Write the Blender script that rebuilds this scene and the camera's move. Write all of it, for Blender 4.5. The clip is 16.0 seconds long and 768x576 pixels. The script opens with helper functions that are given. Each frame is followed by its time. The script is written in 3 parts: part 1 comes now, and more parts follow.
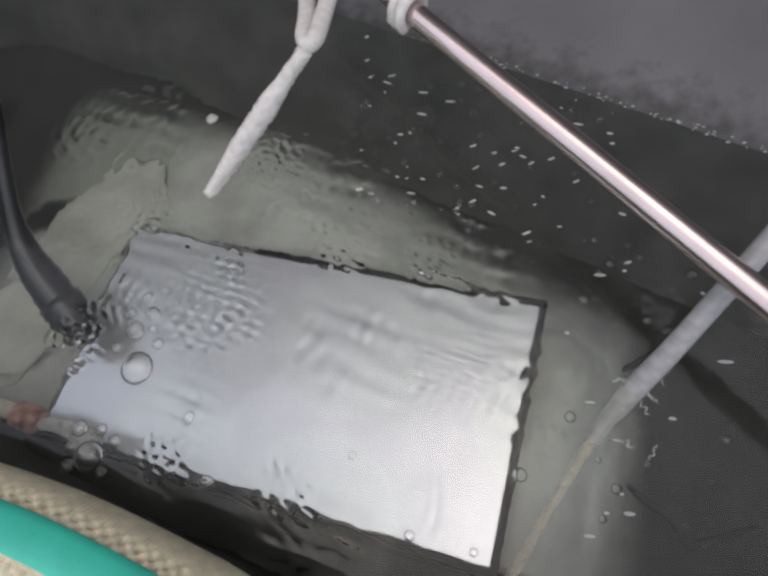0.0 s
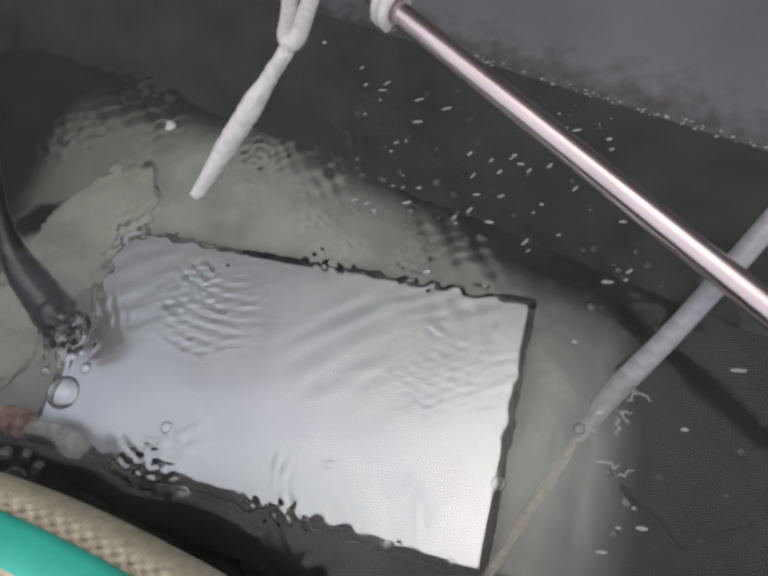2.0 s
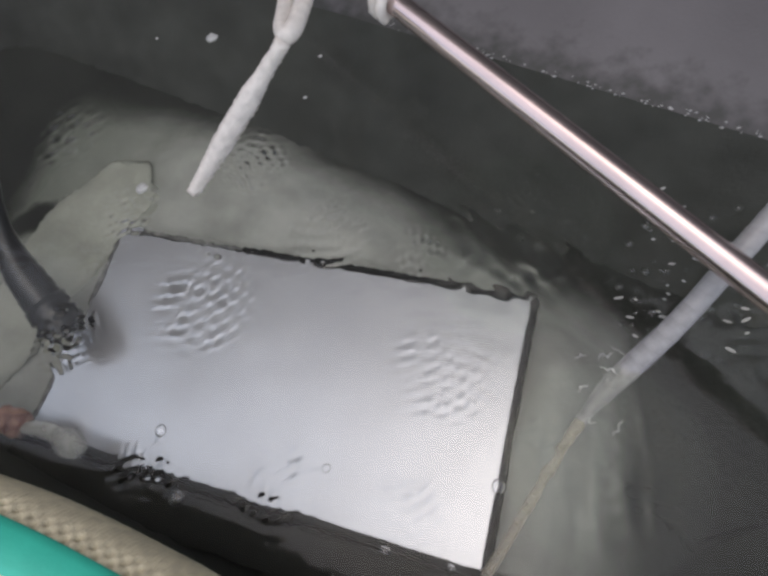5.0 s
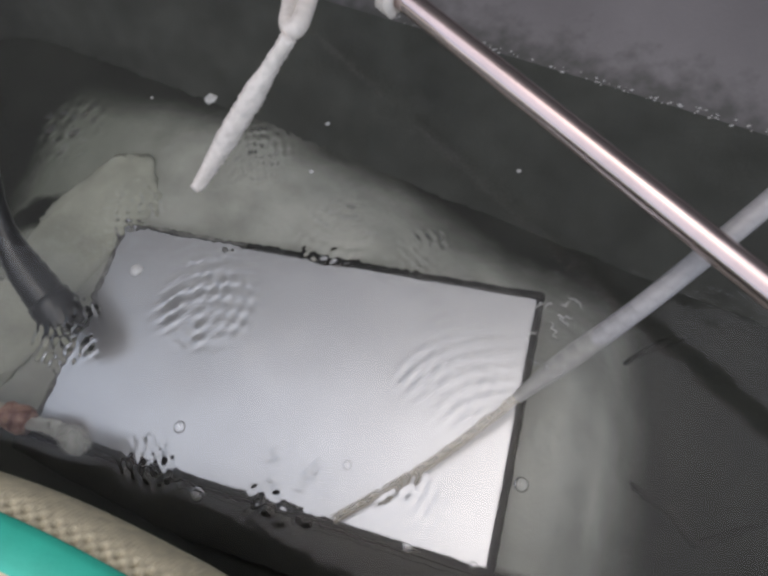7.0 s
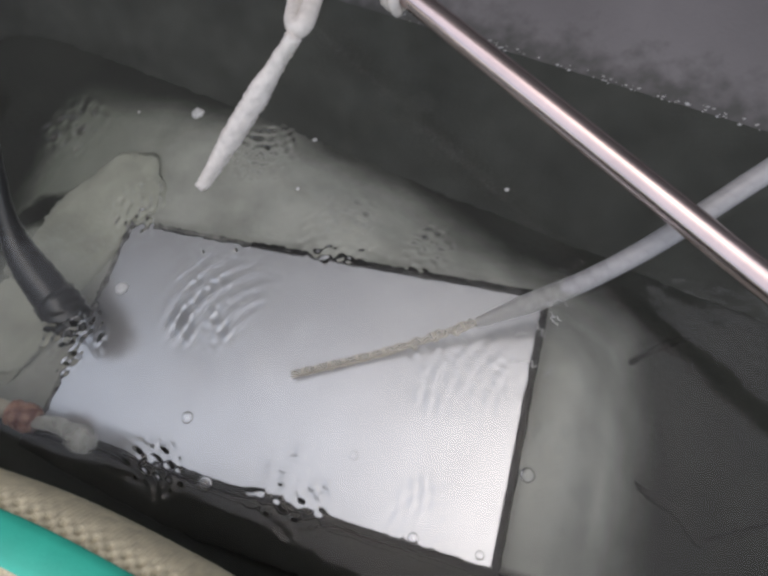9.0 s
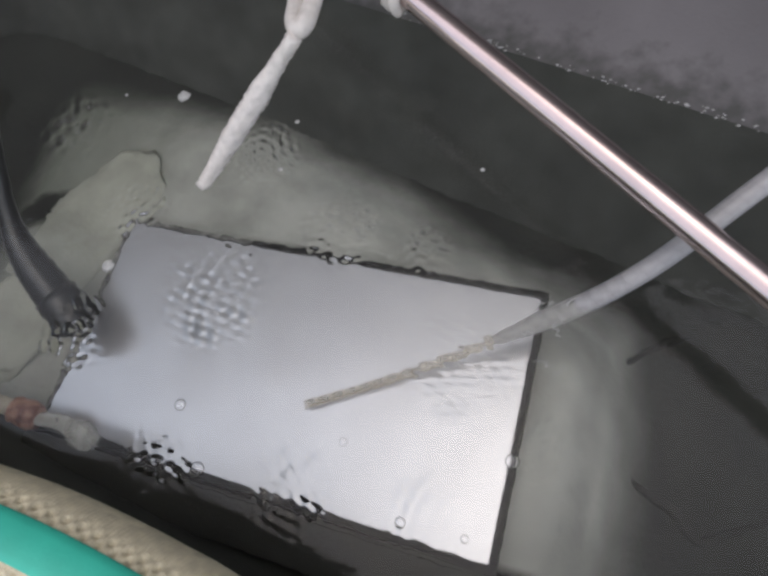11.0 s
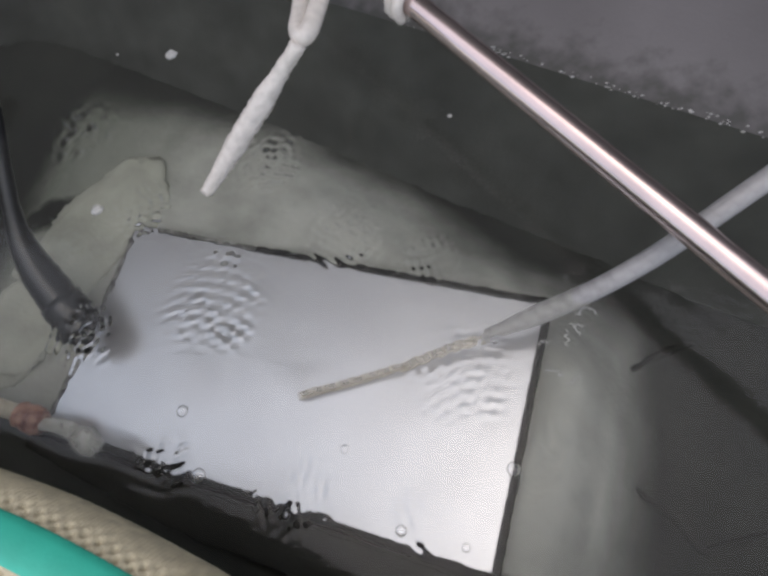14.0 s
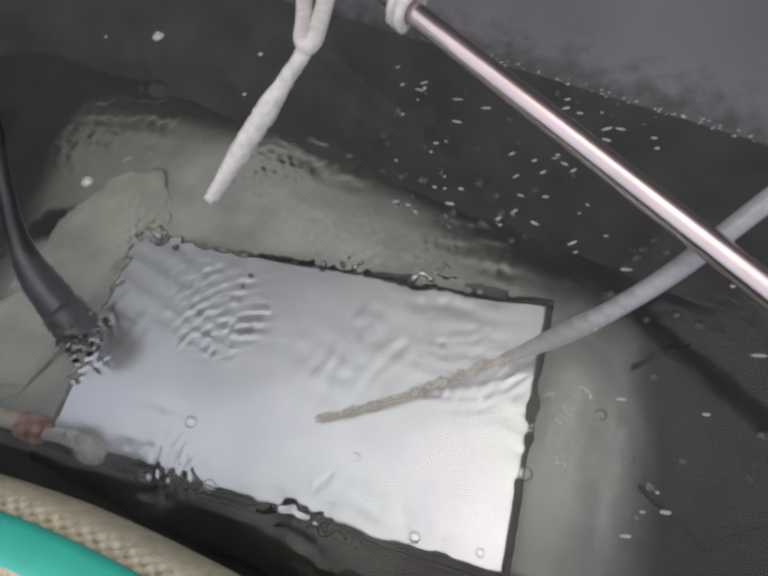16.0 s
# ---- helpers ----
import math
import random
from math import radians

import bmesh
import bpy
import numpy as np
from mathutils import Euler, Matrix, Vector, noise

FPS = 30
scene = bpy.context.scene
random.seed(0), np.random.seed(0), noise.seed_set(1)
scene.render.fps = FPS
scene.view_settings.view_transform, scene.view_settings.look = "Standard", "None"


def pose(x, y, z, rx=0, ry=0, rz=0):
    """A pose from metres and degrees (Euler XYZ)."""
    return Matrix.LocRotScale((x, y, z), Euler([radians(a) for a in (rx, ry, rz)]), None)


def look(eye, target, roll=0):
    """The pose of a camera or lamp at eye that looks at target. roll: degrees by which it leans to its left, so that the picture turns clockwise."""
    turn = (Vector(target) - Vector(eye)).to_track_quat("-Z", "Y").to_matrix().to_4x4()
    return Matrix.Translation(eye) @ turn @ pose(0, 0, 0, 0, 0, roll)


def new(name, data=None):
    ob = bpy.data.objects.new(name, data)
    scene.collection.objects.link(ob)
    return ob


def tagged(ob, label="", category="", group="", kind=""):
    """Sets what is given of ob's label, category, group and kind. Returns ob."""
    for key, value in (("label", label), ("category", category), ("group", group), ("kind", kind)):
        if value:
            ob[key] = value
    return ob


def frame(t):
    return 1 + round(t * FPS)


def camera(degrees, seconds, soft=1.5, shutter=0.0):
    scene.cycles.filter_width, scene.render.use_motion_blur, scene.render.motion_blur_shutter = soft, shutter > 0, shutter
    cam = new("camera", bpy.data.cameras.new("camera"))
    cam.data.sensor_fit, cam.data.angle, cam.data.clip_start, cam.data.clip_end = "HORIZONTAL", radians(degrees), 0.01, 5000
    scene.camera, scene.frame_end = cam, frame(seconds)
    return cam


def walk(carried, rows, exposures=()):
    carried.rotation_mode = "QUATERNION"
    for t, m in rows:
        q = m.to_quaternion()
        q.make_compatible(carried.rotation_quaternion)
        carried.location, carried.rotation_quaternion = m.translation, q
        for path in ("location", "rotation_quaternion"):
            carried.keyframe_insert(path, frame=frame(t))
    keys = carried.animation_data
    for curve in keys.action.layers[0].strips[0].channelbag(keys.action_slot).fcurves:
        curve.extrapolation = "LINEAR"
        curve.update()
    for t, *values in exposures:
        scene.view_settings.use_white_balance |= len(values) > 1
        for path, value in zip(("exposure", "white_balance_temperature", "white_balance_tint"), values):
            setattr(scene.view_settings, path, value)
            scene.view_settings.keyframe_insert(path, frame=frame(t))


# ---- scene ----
EXPOSURE = 0.93
cam = camera(71.5, 16.0, soft=3.0)
walk(cam, [
    (0.0, pose(-0.00781, -0.00578, 0.27603, 20.187, 7.326, 3.047)),
    (0.5, pose(-0.00552, -0.0029, 0.27654, 19.978, 7.458, 3.104)),
    (1.0, pose(-0.00362, -0.00489, 0.27526, 20.335, 7.56, 2.876)),
    (1.5, pose(-0.00103, -0.00723, 0.27321, 20.6, 7.733, 2.578)),
    (2.0, pose(0.00179, -0.00637, 0.27204, 20.457, 7.968, 2.637)),
    (2.5, pose(0.00356, -0.00915, 0.26976, 20.971, 8.242, 2.627)),
    (3.0, pose(0.00291, -0.00958, 0.26949, 20.884, 8.092, 2.324)),
    (3.5, pose(0.00108, -0.00911, 0.26928, 20.606, 7.89, 2.087)),
    (4.0, pose(0.00499, -0.00838, 0.266, 20.717, 8.622, 2.426)),
    (6.5, pose(-0.00058, -0.00399, 0.26617, 19.831, 8.122, 2.456)),
    (7.0, pose(-0.00084, -0.0022, 0.26705, 19.427, 8.225, 2.604)),
    (7.5, pose(-0.00102, -0.00209, 0.26751, 19.32, 8.361, 2.665)),
    (8.0, pose(-0.00056, -0.00178, 0.2675, 19.315, 8.543, 2.749)),
    (8.5, pose(-0.0014, -0.00058, 0.26749, 19.159, 8.534, 2.814)),
    (9.0, pose(-0.00234, -0.00034, 0.26734, 19.039, 8.462, 2.779)),
    (11.5, pose(-0.00084, 0.00138, 0.2702, 18.555, 8.571, 3.004)),
    (12.0, pose(-0.00048, 0.00067, 0.27037, 18.703, 8.657, 2.993)),
    (12.5, pose(-0.00011, 0.00061, 0.27001, 18.867, 8.813, 3.023)),
    (13.0, pose(-0.00026, 0.00192, 0.26959, 18.943, 8.946, 3.076)),
    (13.5, pose(-0.00066, 0.00233, 0.26943, 19.048, 8.959, 3.083)),
    (14.0, pose(-0.00028, 0.00212, 0.26984, 19.116, 8.984, 3.211)),
    (14.5, pose(-0.00073, 0.00175, 0.27115, 19.157, 8.943, 3.249)),
    (15.0, pose(-0.00149, 0.00067, 0.27137, 19.509, 8.963, 3.094)),
    (15.5, pose(-0.00386, -0.00067, 0.2719, 19.818, 8.746, 2.723)),
    (16.0, pose(-0.00863, -0.00299, 0.27371, 20.03, 8.061, 2.092)),
], exposures=[(0.0, EXPOSURE, 7200, 15), (16.0, EXPOSURE, 7200, 15)])

from mathutils.geometry import delaunay_2d_cdt

# ---- world and light ----
world = bpy.data.worlds.new("sky")
scene.world = world
world.use_nodes = True
_n, _l = world.node_tree.nodes, world.node_tree.links
sky = _n.new("ShaderNodeTexSky")
sky.sky_type, sky.sun_disc = "NISHITA", False
sky.sun_elevation, sky.sun_rotation = radians(85), radians(315)
_n["Background"].inputs["Strength"].default_value = 0.135
haze = _n.new("ShaderNodeHueSaturation")
haze.inputs["Saturation"].default_value = 0.70
_l.new(sky.outputs[0], haze.inputs["Color"])
_l.new(haze.outputs[0], _n["Background"].inputs["Color"])
sun = new("sun", bpy.data.lights.new("sun", "SUN"))
sun.data.energy, sun.data.angle, sun.data.color = 0.55, radians(110), (1.0, 0.95, 0.90)
sun.matrix_world = look((-0.15, -0.20, 1.0), (0, 0, 0))


# ---- materials ----
def material(name, color, rough=0.5, metal=0.0, var=0.25, scale=60.0, bump=0.15, fine=600.0, clear=0.0, coat=0.0, dark=None):
    """A noisy principled surface. var: how far the colour strays; clear: share of light let straight through."""
    m = bpy.data.materials.new(name)
    m.use_nodes = True
    n, l = m.node_tree.nodes, m.node_tree.links
    p = n["Principled BSDF"]
    p.inputs["Roughness"].default_value, p.inputs["Metallic"].default_value = rough, metal
    p.inputs["Coat Weight"].default_value = coat
    co = n.new("ShaderNodeTexCoord")
    big, small = n.new("ShaderNodeTexNoise"), n.new("ShaderNodeTexNoise")
    big.inputs["Scale"].default_value, big.inputs["Detail"].default_value = scale, 5
    small.inputs["Scale"].default_value, small.inputs["Detail"].default_value = fine, 3
    for t in (big, small):
        l.new(co.outputs["Object"], t.inputs["Vector"])
    mix = n.new("ShaderNodeMixRGB")
    lo = dark or [c * (1 - var) for c in color]
    hi = [min(1, c * (1 + var * 0.5)) for c in color]
    mix.inputs[1].default_value, mix.inputs[2].default_value = (*lo, 1), (*hi, 1)
    ramp = n.new("ShaderNodeMapRange")
    ramp.inputs[1].default_value, ramp.inputs[2].default_value = 0.3, 0.7
    l.new(big.outputs[0], ramp.inputs[0])
    l.new(ramp.outputs[0], mix.inputs[0])
    l.new(mix.outputs[0], p.inputs["Base Color"])
    b = n.new("ShaderNodeBump")
    b.inputs["Strength"].default_value, b.inputs["Distance"].default_value = bump, 0.001
    l.new(small.outputs[0], b.inputs["Height"])
    l.new(b.outputs[0], p.inputs["Normal"])
    if clear:
        t, s = n.new("ShaderNodeBsdfTransparent"), n.new("ShaderNodeMixShader")
        s.inputs[0].default_value = clear
        l.new(p.outputs[0], s.inputs[1])
        l.new(t.outputs[0], s.inputs[2])
        l.new(s.outputs[0], n["Material Output"].inputs[0])
    return m


def clear_material(name, ior, bump=0.0, scale=90.0, tint=(1, 1, 1)):
    m = bpy.data.materials.new(name)
    m.use_nodes = True
    n, l = m.node_tree.nodes, m.node_tree.links
    n.remove(n["Principled BSDF"])
    g = n.new("ShaderNodeBsdfGlass")
    g.inputs["IOR"].default_value, g.inputs["Roughness"].default_value = ior, 0.0
    g.inputs["Color"].default_value = (*tint, 1)
    if bump:
        co, t, b = n.new("ShaderNodeTexCoord"), n.new("ShaderNodeTexNoise"), n.new("ShaderNodeBump")
        t.inputs["Scale"].default_value, t.inputs["Detail"].default_value = scale, 2
        b.inputs["Strength"].default_value, b.inputs["Distance"].default_value = 1.0, bump
        l.new(co.outputs["Object"], t.inputs["Vector"])
        l.new(t.outputs[0], b.inputs["Height"])
        l.new(b.outputs[0], g.inputs["Normal"])
    l.new(g.outputs[0], n["Material Output"].inputs[0])
    return m


WATER = clear_material("water", 1.333, 0.0004, 90.0, (0.97, 1.0, 0.985))
CHOP = clear_material("churned_water", 1.16, 0.0003, 120.0, (0.99, 1.0, 0.99))
FILM = clear_material("bubble_film", 1.33)
CLEAR = material("clear_plastic", (0.46, 0.47, 0.45), 0.06, var=0.4, scale=110, bump=0.25, clear=0.52)
SILICONE = material("silicone", (0.84, 0.80, 0.74), 0.3, var=0.16, scale=190, bump=0.3, clear=0.26)
GREY_TUBE = material("wet_grey_tube", (0.40, 0.40, 0.40), 0.3, var=0.3, scale=150, bump=0.2, clear=0.22)
HOSE = material("cloudy_hose", (0.42, 0.42, 0.42), 0.3, var=0.2, scale=140, bump=0.2, clear=0.22)
THIN_TUBE = material("yellowed_tube", (0.44, 0.40, 0.33), 0.3, var=0.25, scale=120, bump=0.1, clear=0.55)
STEEL = material("steel", (0.64, 0.53, 0.51), 0.22, 1.0, var=0.12, scale=40, bump=0.03, fine=900)
WHITE = material("satin_metal", (0.56, 0.56, 0.585), 0.27, 0.72, var=0.06, scale=30, bump=0.02, fine=300)
BLACK = material("black_rubber", (0.018, 0.018, 0.02), 0.28, var=0.4, scale=150)
GREY = material("grey_plastic", (0.115, 0.110, 0.113), 0.5, var=0.14, scale=25, bump=0.12, fine=500)
STONE = material("pale_slab", (0.36, 0.37, 0.32), 0.8, var=0.22, scale=35, bump=0.4, fine=300)
WOVEN = material("woven_fibre", (0.68, 0.62, 0.44), 0.75, var=0.2, scale=160, bump=0.5, fine=1500)
TEAL = material("teal_plastic", (0.02, 0.52, 0.38), 0.45, var=0.1, scale=60, bump=0.1)
COPPER = material("tarnished_copper", (0.42, 0.24, 0.18), 0.45, 0.1, var=0.3, scale=170, bump=0.4, dark=(0.11, 0.035, 0.03))
BEIGE = material("aged_tube", (0.42, 0.38, 0.30), 0.5, var=0.3, scale=120)
CONCRETE = material("concrete", (0.30, 0.29, 0.28), 0.85, var=0.25, scale=8, bump=0.4, fine=120)
PLASTER = material("grey_plaster", (0.19, 0.19, 0.19), 0.9, var=0.2, scale=3, bump=0.4, fine=90)
# pale froth, which also serves for white glints on the water
FOAM_AND_GLINT = material("foam", (0.56, 0.57, 0.55), 0.5, var=0.3, scale=500, clear=0.4)
ALGAE = material("algae_film", (0.058, 0.061, 0.056), 0.8, var=0.35, scale=30, bump=0.4, fine=250)
WORN = material("worn_edging", (0.20, 0.20, 0.19), 0.7, var=0.6, scale=140.0, dark=(0.05, 0.05, 0.05))
EDGE = material("edge_rubber", (0.008, 0.008, 0.009), 0.85, var=0.4, scale=150)
# near-black for the block that stands in for shade before the panel
FRONT_SHADE = material("front_shade_black", (0.013, 0.014, 0.013), 0.7, var=0.4, scale=50, bump=0.3)
STRAND = material("dark_strand", (0.020, 0.021, 0.019), 0.9, var=0.3)


def wall_material():
    """Grey plastic with a ragged dark stain just over the waterline."""
    m = material("stained_grey_plastic", (0.115, 0.110, 0.113), 0.5, var=0.2, scale=14, bump=0.12, fine=500)
    n, l = m.node_tree.nodes, m.node_tree.links
    p = n["Principled BSDF"]
    grey = p.inputs["Base Color"].links[0].from_socket
    co, sep, t = n.new("ShaderNodeTexCoord"), n.new("ShaderNodeSeparateXYZ"), n.new("ShaderNodeTexNoise")
    t.inputs["Scale"].default_value, t.inputs["Detail"].default_value = 90, 6
    l.new(co.outputs["Object"], sep.inputs[0])
    l.new(co.outputs["Object"], t.inputs["Vector"])
    q = n.new("ShaderNodeMath")
    q.operation, q.inputs[1].default_value = "MULTIPLY_ADD", 0.012
    l.new(t.outputs[0], q.inputs[0])
    l.new(sep.outputs[2], q.inputs[2])
    r, mix = n.new("ShaderNodeMapRange"), n.new("ShaderNodeMixRGB")
    r.inputs[1].default_value, r.inputs[2].default_value = 0.0055, 0.0105
    mix.inputs[1].default_value = (0.040, 0.042, 0.039, 1)
    l.new(q.outputs[0], r.inputs[0])
    l.new(r.outputs[0], mix.inputs[0])
    l.new(grey, mix.inputs[2])
    l.new(mix.outputs[0], p.inputs["Base Color"])
    return m


STAINED = wall_material()


def silt_material():
    """Tank floor: dark, with a pale field round the panel, faded at its rim."""
    m = material("silt", (0.50, 0.51, 0.47), 0.85, var=0.25, scale=30, bump=0.5, fine=260)
    n, l = m.node_tree.nodes, m.node_tree.links
    p = n["Principled BSDF"]
    pale = n["Mix (Legacy)"] if "Mix (Legacy)" in n else p.inputs["Base Color"].links[0].from_node
    co, sep = n.new("ShaderNodeTexCoord"), n.new("ShaderNodeSeparateXYZ")
    l.new(co.outputs["Object"], sep.inputs[0])

    def op(kind, a, b=None):
        q = n.new("ShaderNodeMath")
        q.operation = kind
        for i, v in enumerate((a, b)):
            if v is None:
                continue
            if isinstance(v, (int, float)):
                q.inputs[i].default_value = v
            else:
                l.new(v, q.inputs[i])
        return q.outputs[0]

    u, v = sep.outputs[0], sep.outputs[1]
    # distance beyond the pale field, whose back edge climbs towards the far corner
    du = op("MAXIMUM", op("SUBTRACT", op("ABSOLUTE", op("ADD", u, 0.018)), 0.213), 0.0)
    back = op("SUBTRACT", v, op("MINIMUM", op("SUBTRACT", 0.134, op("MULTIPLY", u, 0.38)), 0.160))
    # the steep fade before the panel paints the shade there into the colour
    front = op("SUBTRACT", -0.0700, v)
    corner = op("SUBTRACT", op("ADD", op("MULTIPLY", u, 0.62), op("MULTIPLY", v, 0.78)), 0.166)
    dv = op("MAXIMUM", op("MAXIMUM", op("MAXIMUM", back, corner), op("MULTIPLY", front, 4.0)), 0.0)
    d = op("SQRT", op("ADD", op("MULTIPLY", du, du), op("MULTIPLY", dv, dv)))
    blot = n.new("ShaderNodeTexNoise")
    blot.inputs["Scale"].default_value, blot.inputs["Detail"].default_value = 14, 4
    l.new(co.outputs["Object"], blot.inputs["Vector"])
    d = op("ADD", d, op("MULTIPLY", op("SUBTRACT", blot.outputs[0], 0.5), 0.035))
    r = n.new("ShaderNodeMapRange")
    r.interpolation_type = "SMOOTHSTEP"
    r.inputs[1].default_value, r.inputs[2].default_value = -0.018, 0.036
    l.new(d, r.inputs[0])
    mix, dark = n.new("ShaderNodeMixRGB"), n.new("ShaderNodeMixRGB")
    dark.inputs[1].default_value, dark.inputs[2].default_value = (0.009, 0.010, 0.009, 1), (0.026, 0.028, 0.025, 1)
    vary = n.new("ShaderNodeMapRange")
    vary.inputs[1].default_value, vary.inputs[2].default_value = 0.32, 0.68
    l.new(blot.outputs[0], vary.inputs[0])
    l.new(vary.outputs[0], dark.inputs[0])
    # the dark gap between the old slabs, painted in the colour only
    off = op("ABSOLUTE", op("SUBTRACT", op("ADD", op("MULTIPLY", u, -0.646), op("MULTIPLY", v, 0.764)), 0.2021))
    along = op("ADD", op("MULTIPLY", u, 0.764), op("MULTIPLY", v, 0.646))
    off = op("ADD", off, op("ADD", op("MAXIMUM", op("MULTIPLY", op("ADD", along, 0.125), 0.35), 0.0), op("MULTIPLY", op("SUBTRACT", blot.outputs[0], 0.5), 0.02)))
    crack = n.new("ShaderNodeMapRange")
    crack.interpolation_type = "SMOOTHSTEP"
    crack.inputs[1].default_value, crack.inputs[2].default_value = 0.017, 0.005
    l.new(off, crack.inputs[0])
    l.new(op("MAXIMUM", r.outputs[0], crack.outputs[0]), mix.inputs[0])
    # the old slabs are darker and greener away from the panel
    green, far = n.new("ShaderNodeMixRGB"), n.new("ShaderNodeMapRange")
    green.inputs[2].default_value = (0.15, 0.165, 0.135, 1)
    far.inputs[1].default_value, far.inputs[2].default_value = -0.15, -0.27
    far.inputs[4].default_value = 0.85
    l.new(op("ADD", op("SUBTRACT", u, op("MULTIPLY", v, 0.35)), op("MULTIPLY", op("SUBTRACT", blot.outputs[0], 0.5), 0.08)), far.inputs[0])
    l.new(far.outputs[0], green.inputs[0])
    l.new(pale.outputs[0], green.inputs[1])
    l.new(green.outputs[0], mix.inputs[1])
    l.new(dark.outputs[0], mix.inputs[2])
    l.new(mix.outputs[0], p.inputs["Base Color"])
    return m


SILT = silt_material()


# ---- builders ----
def part(name, bm, mat, parent=None, label="", smooth=True, turned=True):
    me = bpy.data.meshes.new(name)
    if turned:
        bmesh.ops.recalc_face_normals(bm, faces=bm.faces)
    bm.to_mesh(me)
    bm.free()
    me.materials.append(mat)
    if smooth:
        me.polygons.foreach_set("use_smooth", [True] * len(me.polygons))
    ob = new(name, me)
    ob.parent = parent
    if label:
        tagged(ob, label)
    return ob


def raw(name, verts, faces, mat, parent=None, label="", smooth=True):
    me = bpy.data.meshes.new(name)
    me.from_pydata(verts, [], faces)
    me.materials.append(mat)
    if smooth:
        me.polygons.foreach_set("use_smooth", [True] * len(me.polygons))
    ob = new(name, me)
    ob.parent = parent
    if label:
        tagged(ob, label)
    return ob


def thing(name, m, label, category, group="", kind=""):
    ob = new(name)
    ob.empty_display_size = 0.01
    ob.matrix_basis = m
    return tagged(ob, label, category, group, kind)


def spline(points, n):
    """n + 1 places along a smooth curve through the points."""
    p = [Vector(q) for q in points]
    p = [p[0] * 2 - p[1]] + p + [p[-1] * 2 - p[-2]]
    out, k = [], len(p) - 3
    for i in range(n + 1):
        s = min(i / n * k, k - 1e-6)
        j, f = int(s), s - int(s)
        a, b, c, d = p[j:j + 4]
        out.append(0.5 * (2 * b + (c - a) * f + (2 * a - 5 * b + 4 * c - d) * f * f + (3 * b - a - 3 * c + d) * f ** 3))
    return out


def sweep(path, radius, sides=20, caps=True, wobble=0.0):
    """A tube along the path. radius: a number, or a function of 0..1 (and the angle, if relief is wanted)."""
    bm = bmesh.new()
    rings, normal = [], None
    for i, p in enumerate(path):
        d = (path[min(i + 1, len(path) - 1)] - path[max(i - 1, 0)]).normalized()
        if normal is None:
            normal = d.orthogonal().normalized()
        normal = (normal - d * normal.dot(d)).normalized()
        side = d.cross(normal)
        f = i / (len(path) - 1)
        r = radius(f) if callable(radius) else radius
        ring = []
        for k in range(sides):
            a = 2 * math.pi * k / sides
            w = 1 + wobble * noise.noise(Vector((f * 60, math.cos(a) * 2.5, math.sin(a) * 2.5)))
            ring.append(bm.verts.new(p + (normal * math.cos(a) + side * math.sin(a)) * r * w))
        rings.append(ring)
    for a, b in zip(rings, rings[1:]):
        for k in range(sides):
            bm.faces.new((a[k], a[(k + 1) % sides], b[(k + 1) % sides], b[k]))
    if caps:
        bm.faces.new(rings[0]), bm.faces.new(rings[-1])
    return bm


def box(size, bevel=0.001):
    bm = bmesh.new()
    bmesh.ops.create_cube(bm, size=1)
    bmesh.ops.scale(bm, vec=size, verts=bm.verts)
    if bevel:
        bmesh.ops.bevel(bm, geom=bm.edges[:], offset=bevel, segments=2, affect="EDGES")
    return bm


# ---- setting ----
# the panel's own axes: u along its long edge, v towards the far wall
CENTRE, TURN = (-0.1171, 0.0566), -12.3
FIELD = pose(CENTRE[0], CENTRE[1], 0, 0, 0, TURN)

PANEL_TOP = -0.0632
# rise of the panel along u and v: it leans on a bank of silt
LEAN_U, LEAN_V = 0.1128, -0.0427
WATERLINE = [(-0.46, 0.479), (0.72, -0.099), (0.72, -0.355), (-0.46, 0.043)]
FLOOR_Z = -0.105


def smooth01(a, b, x):
    """0 at a, 1 at b, eased."""
    f = min(1, max(0, (x - a) / (b - a)))
    return f * f * (3 - 2 * f)


def floor_height(u, v):
    """A low mound, cut off in front of the panel, that sinks to the tank's floor."""
    du = max(abs(u + 0.025) - 0.190, 0)
    dv = max(v - min(0.102 - u * 0.38, 0.13), 0)
    d = math.hypot(du, dv)
    rise = (1 - smooth01(0, 0.06, d)) * smooth01(-0.083, -0.073, v)
    top = PANEL_TOP - 0.0095 + LEAN_U * min(0.17, max(-0.17, u)) + LEAN_V * min(0.09, max(-0.09, v))
    return FLOOR_Z + (top - FLOOR_Z) * rise + 0.002 * noise.noise(Vector((u * 25, v * 25, 0)))


def build_ground():
    bm = bmesh.new()
    bmesh.ops.create_grid(bm, x_segments=2, y_segments=2, size=30)
    ob = part("ground", bm, CONCRETE)
    ob.location.z = -0.135
    tagged(ob, "bare grey concrete ground under the tank", "ground", kind="structure")


def build_unseen_wall():
    """An unseen wall added beyond the tank: it keeps half of the sky off it and darkens reflections."""
    ob = part("unseen_wall", box((9.0, 0.25, 4.2), 0.01), PLASTER)
    ob.matrix_basis = pose(-0.6, 1.75, 1.965, 0, 0, -6)
    tagged(ob, "plain grey unseen wall, added beyond the tank to block sky", "wall", kind="structure")


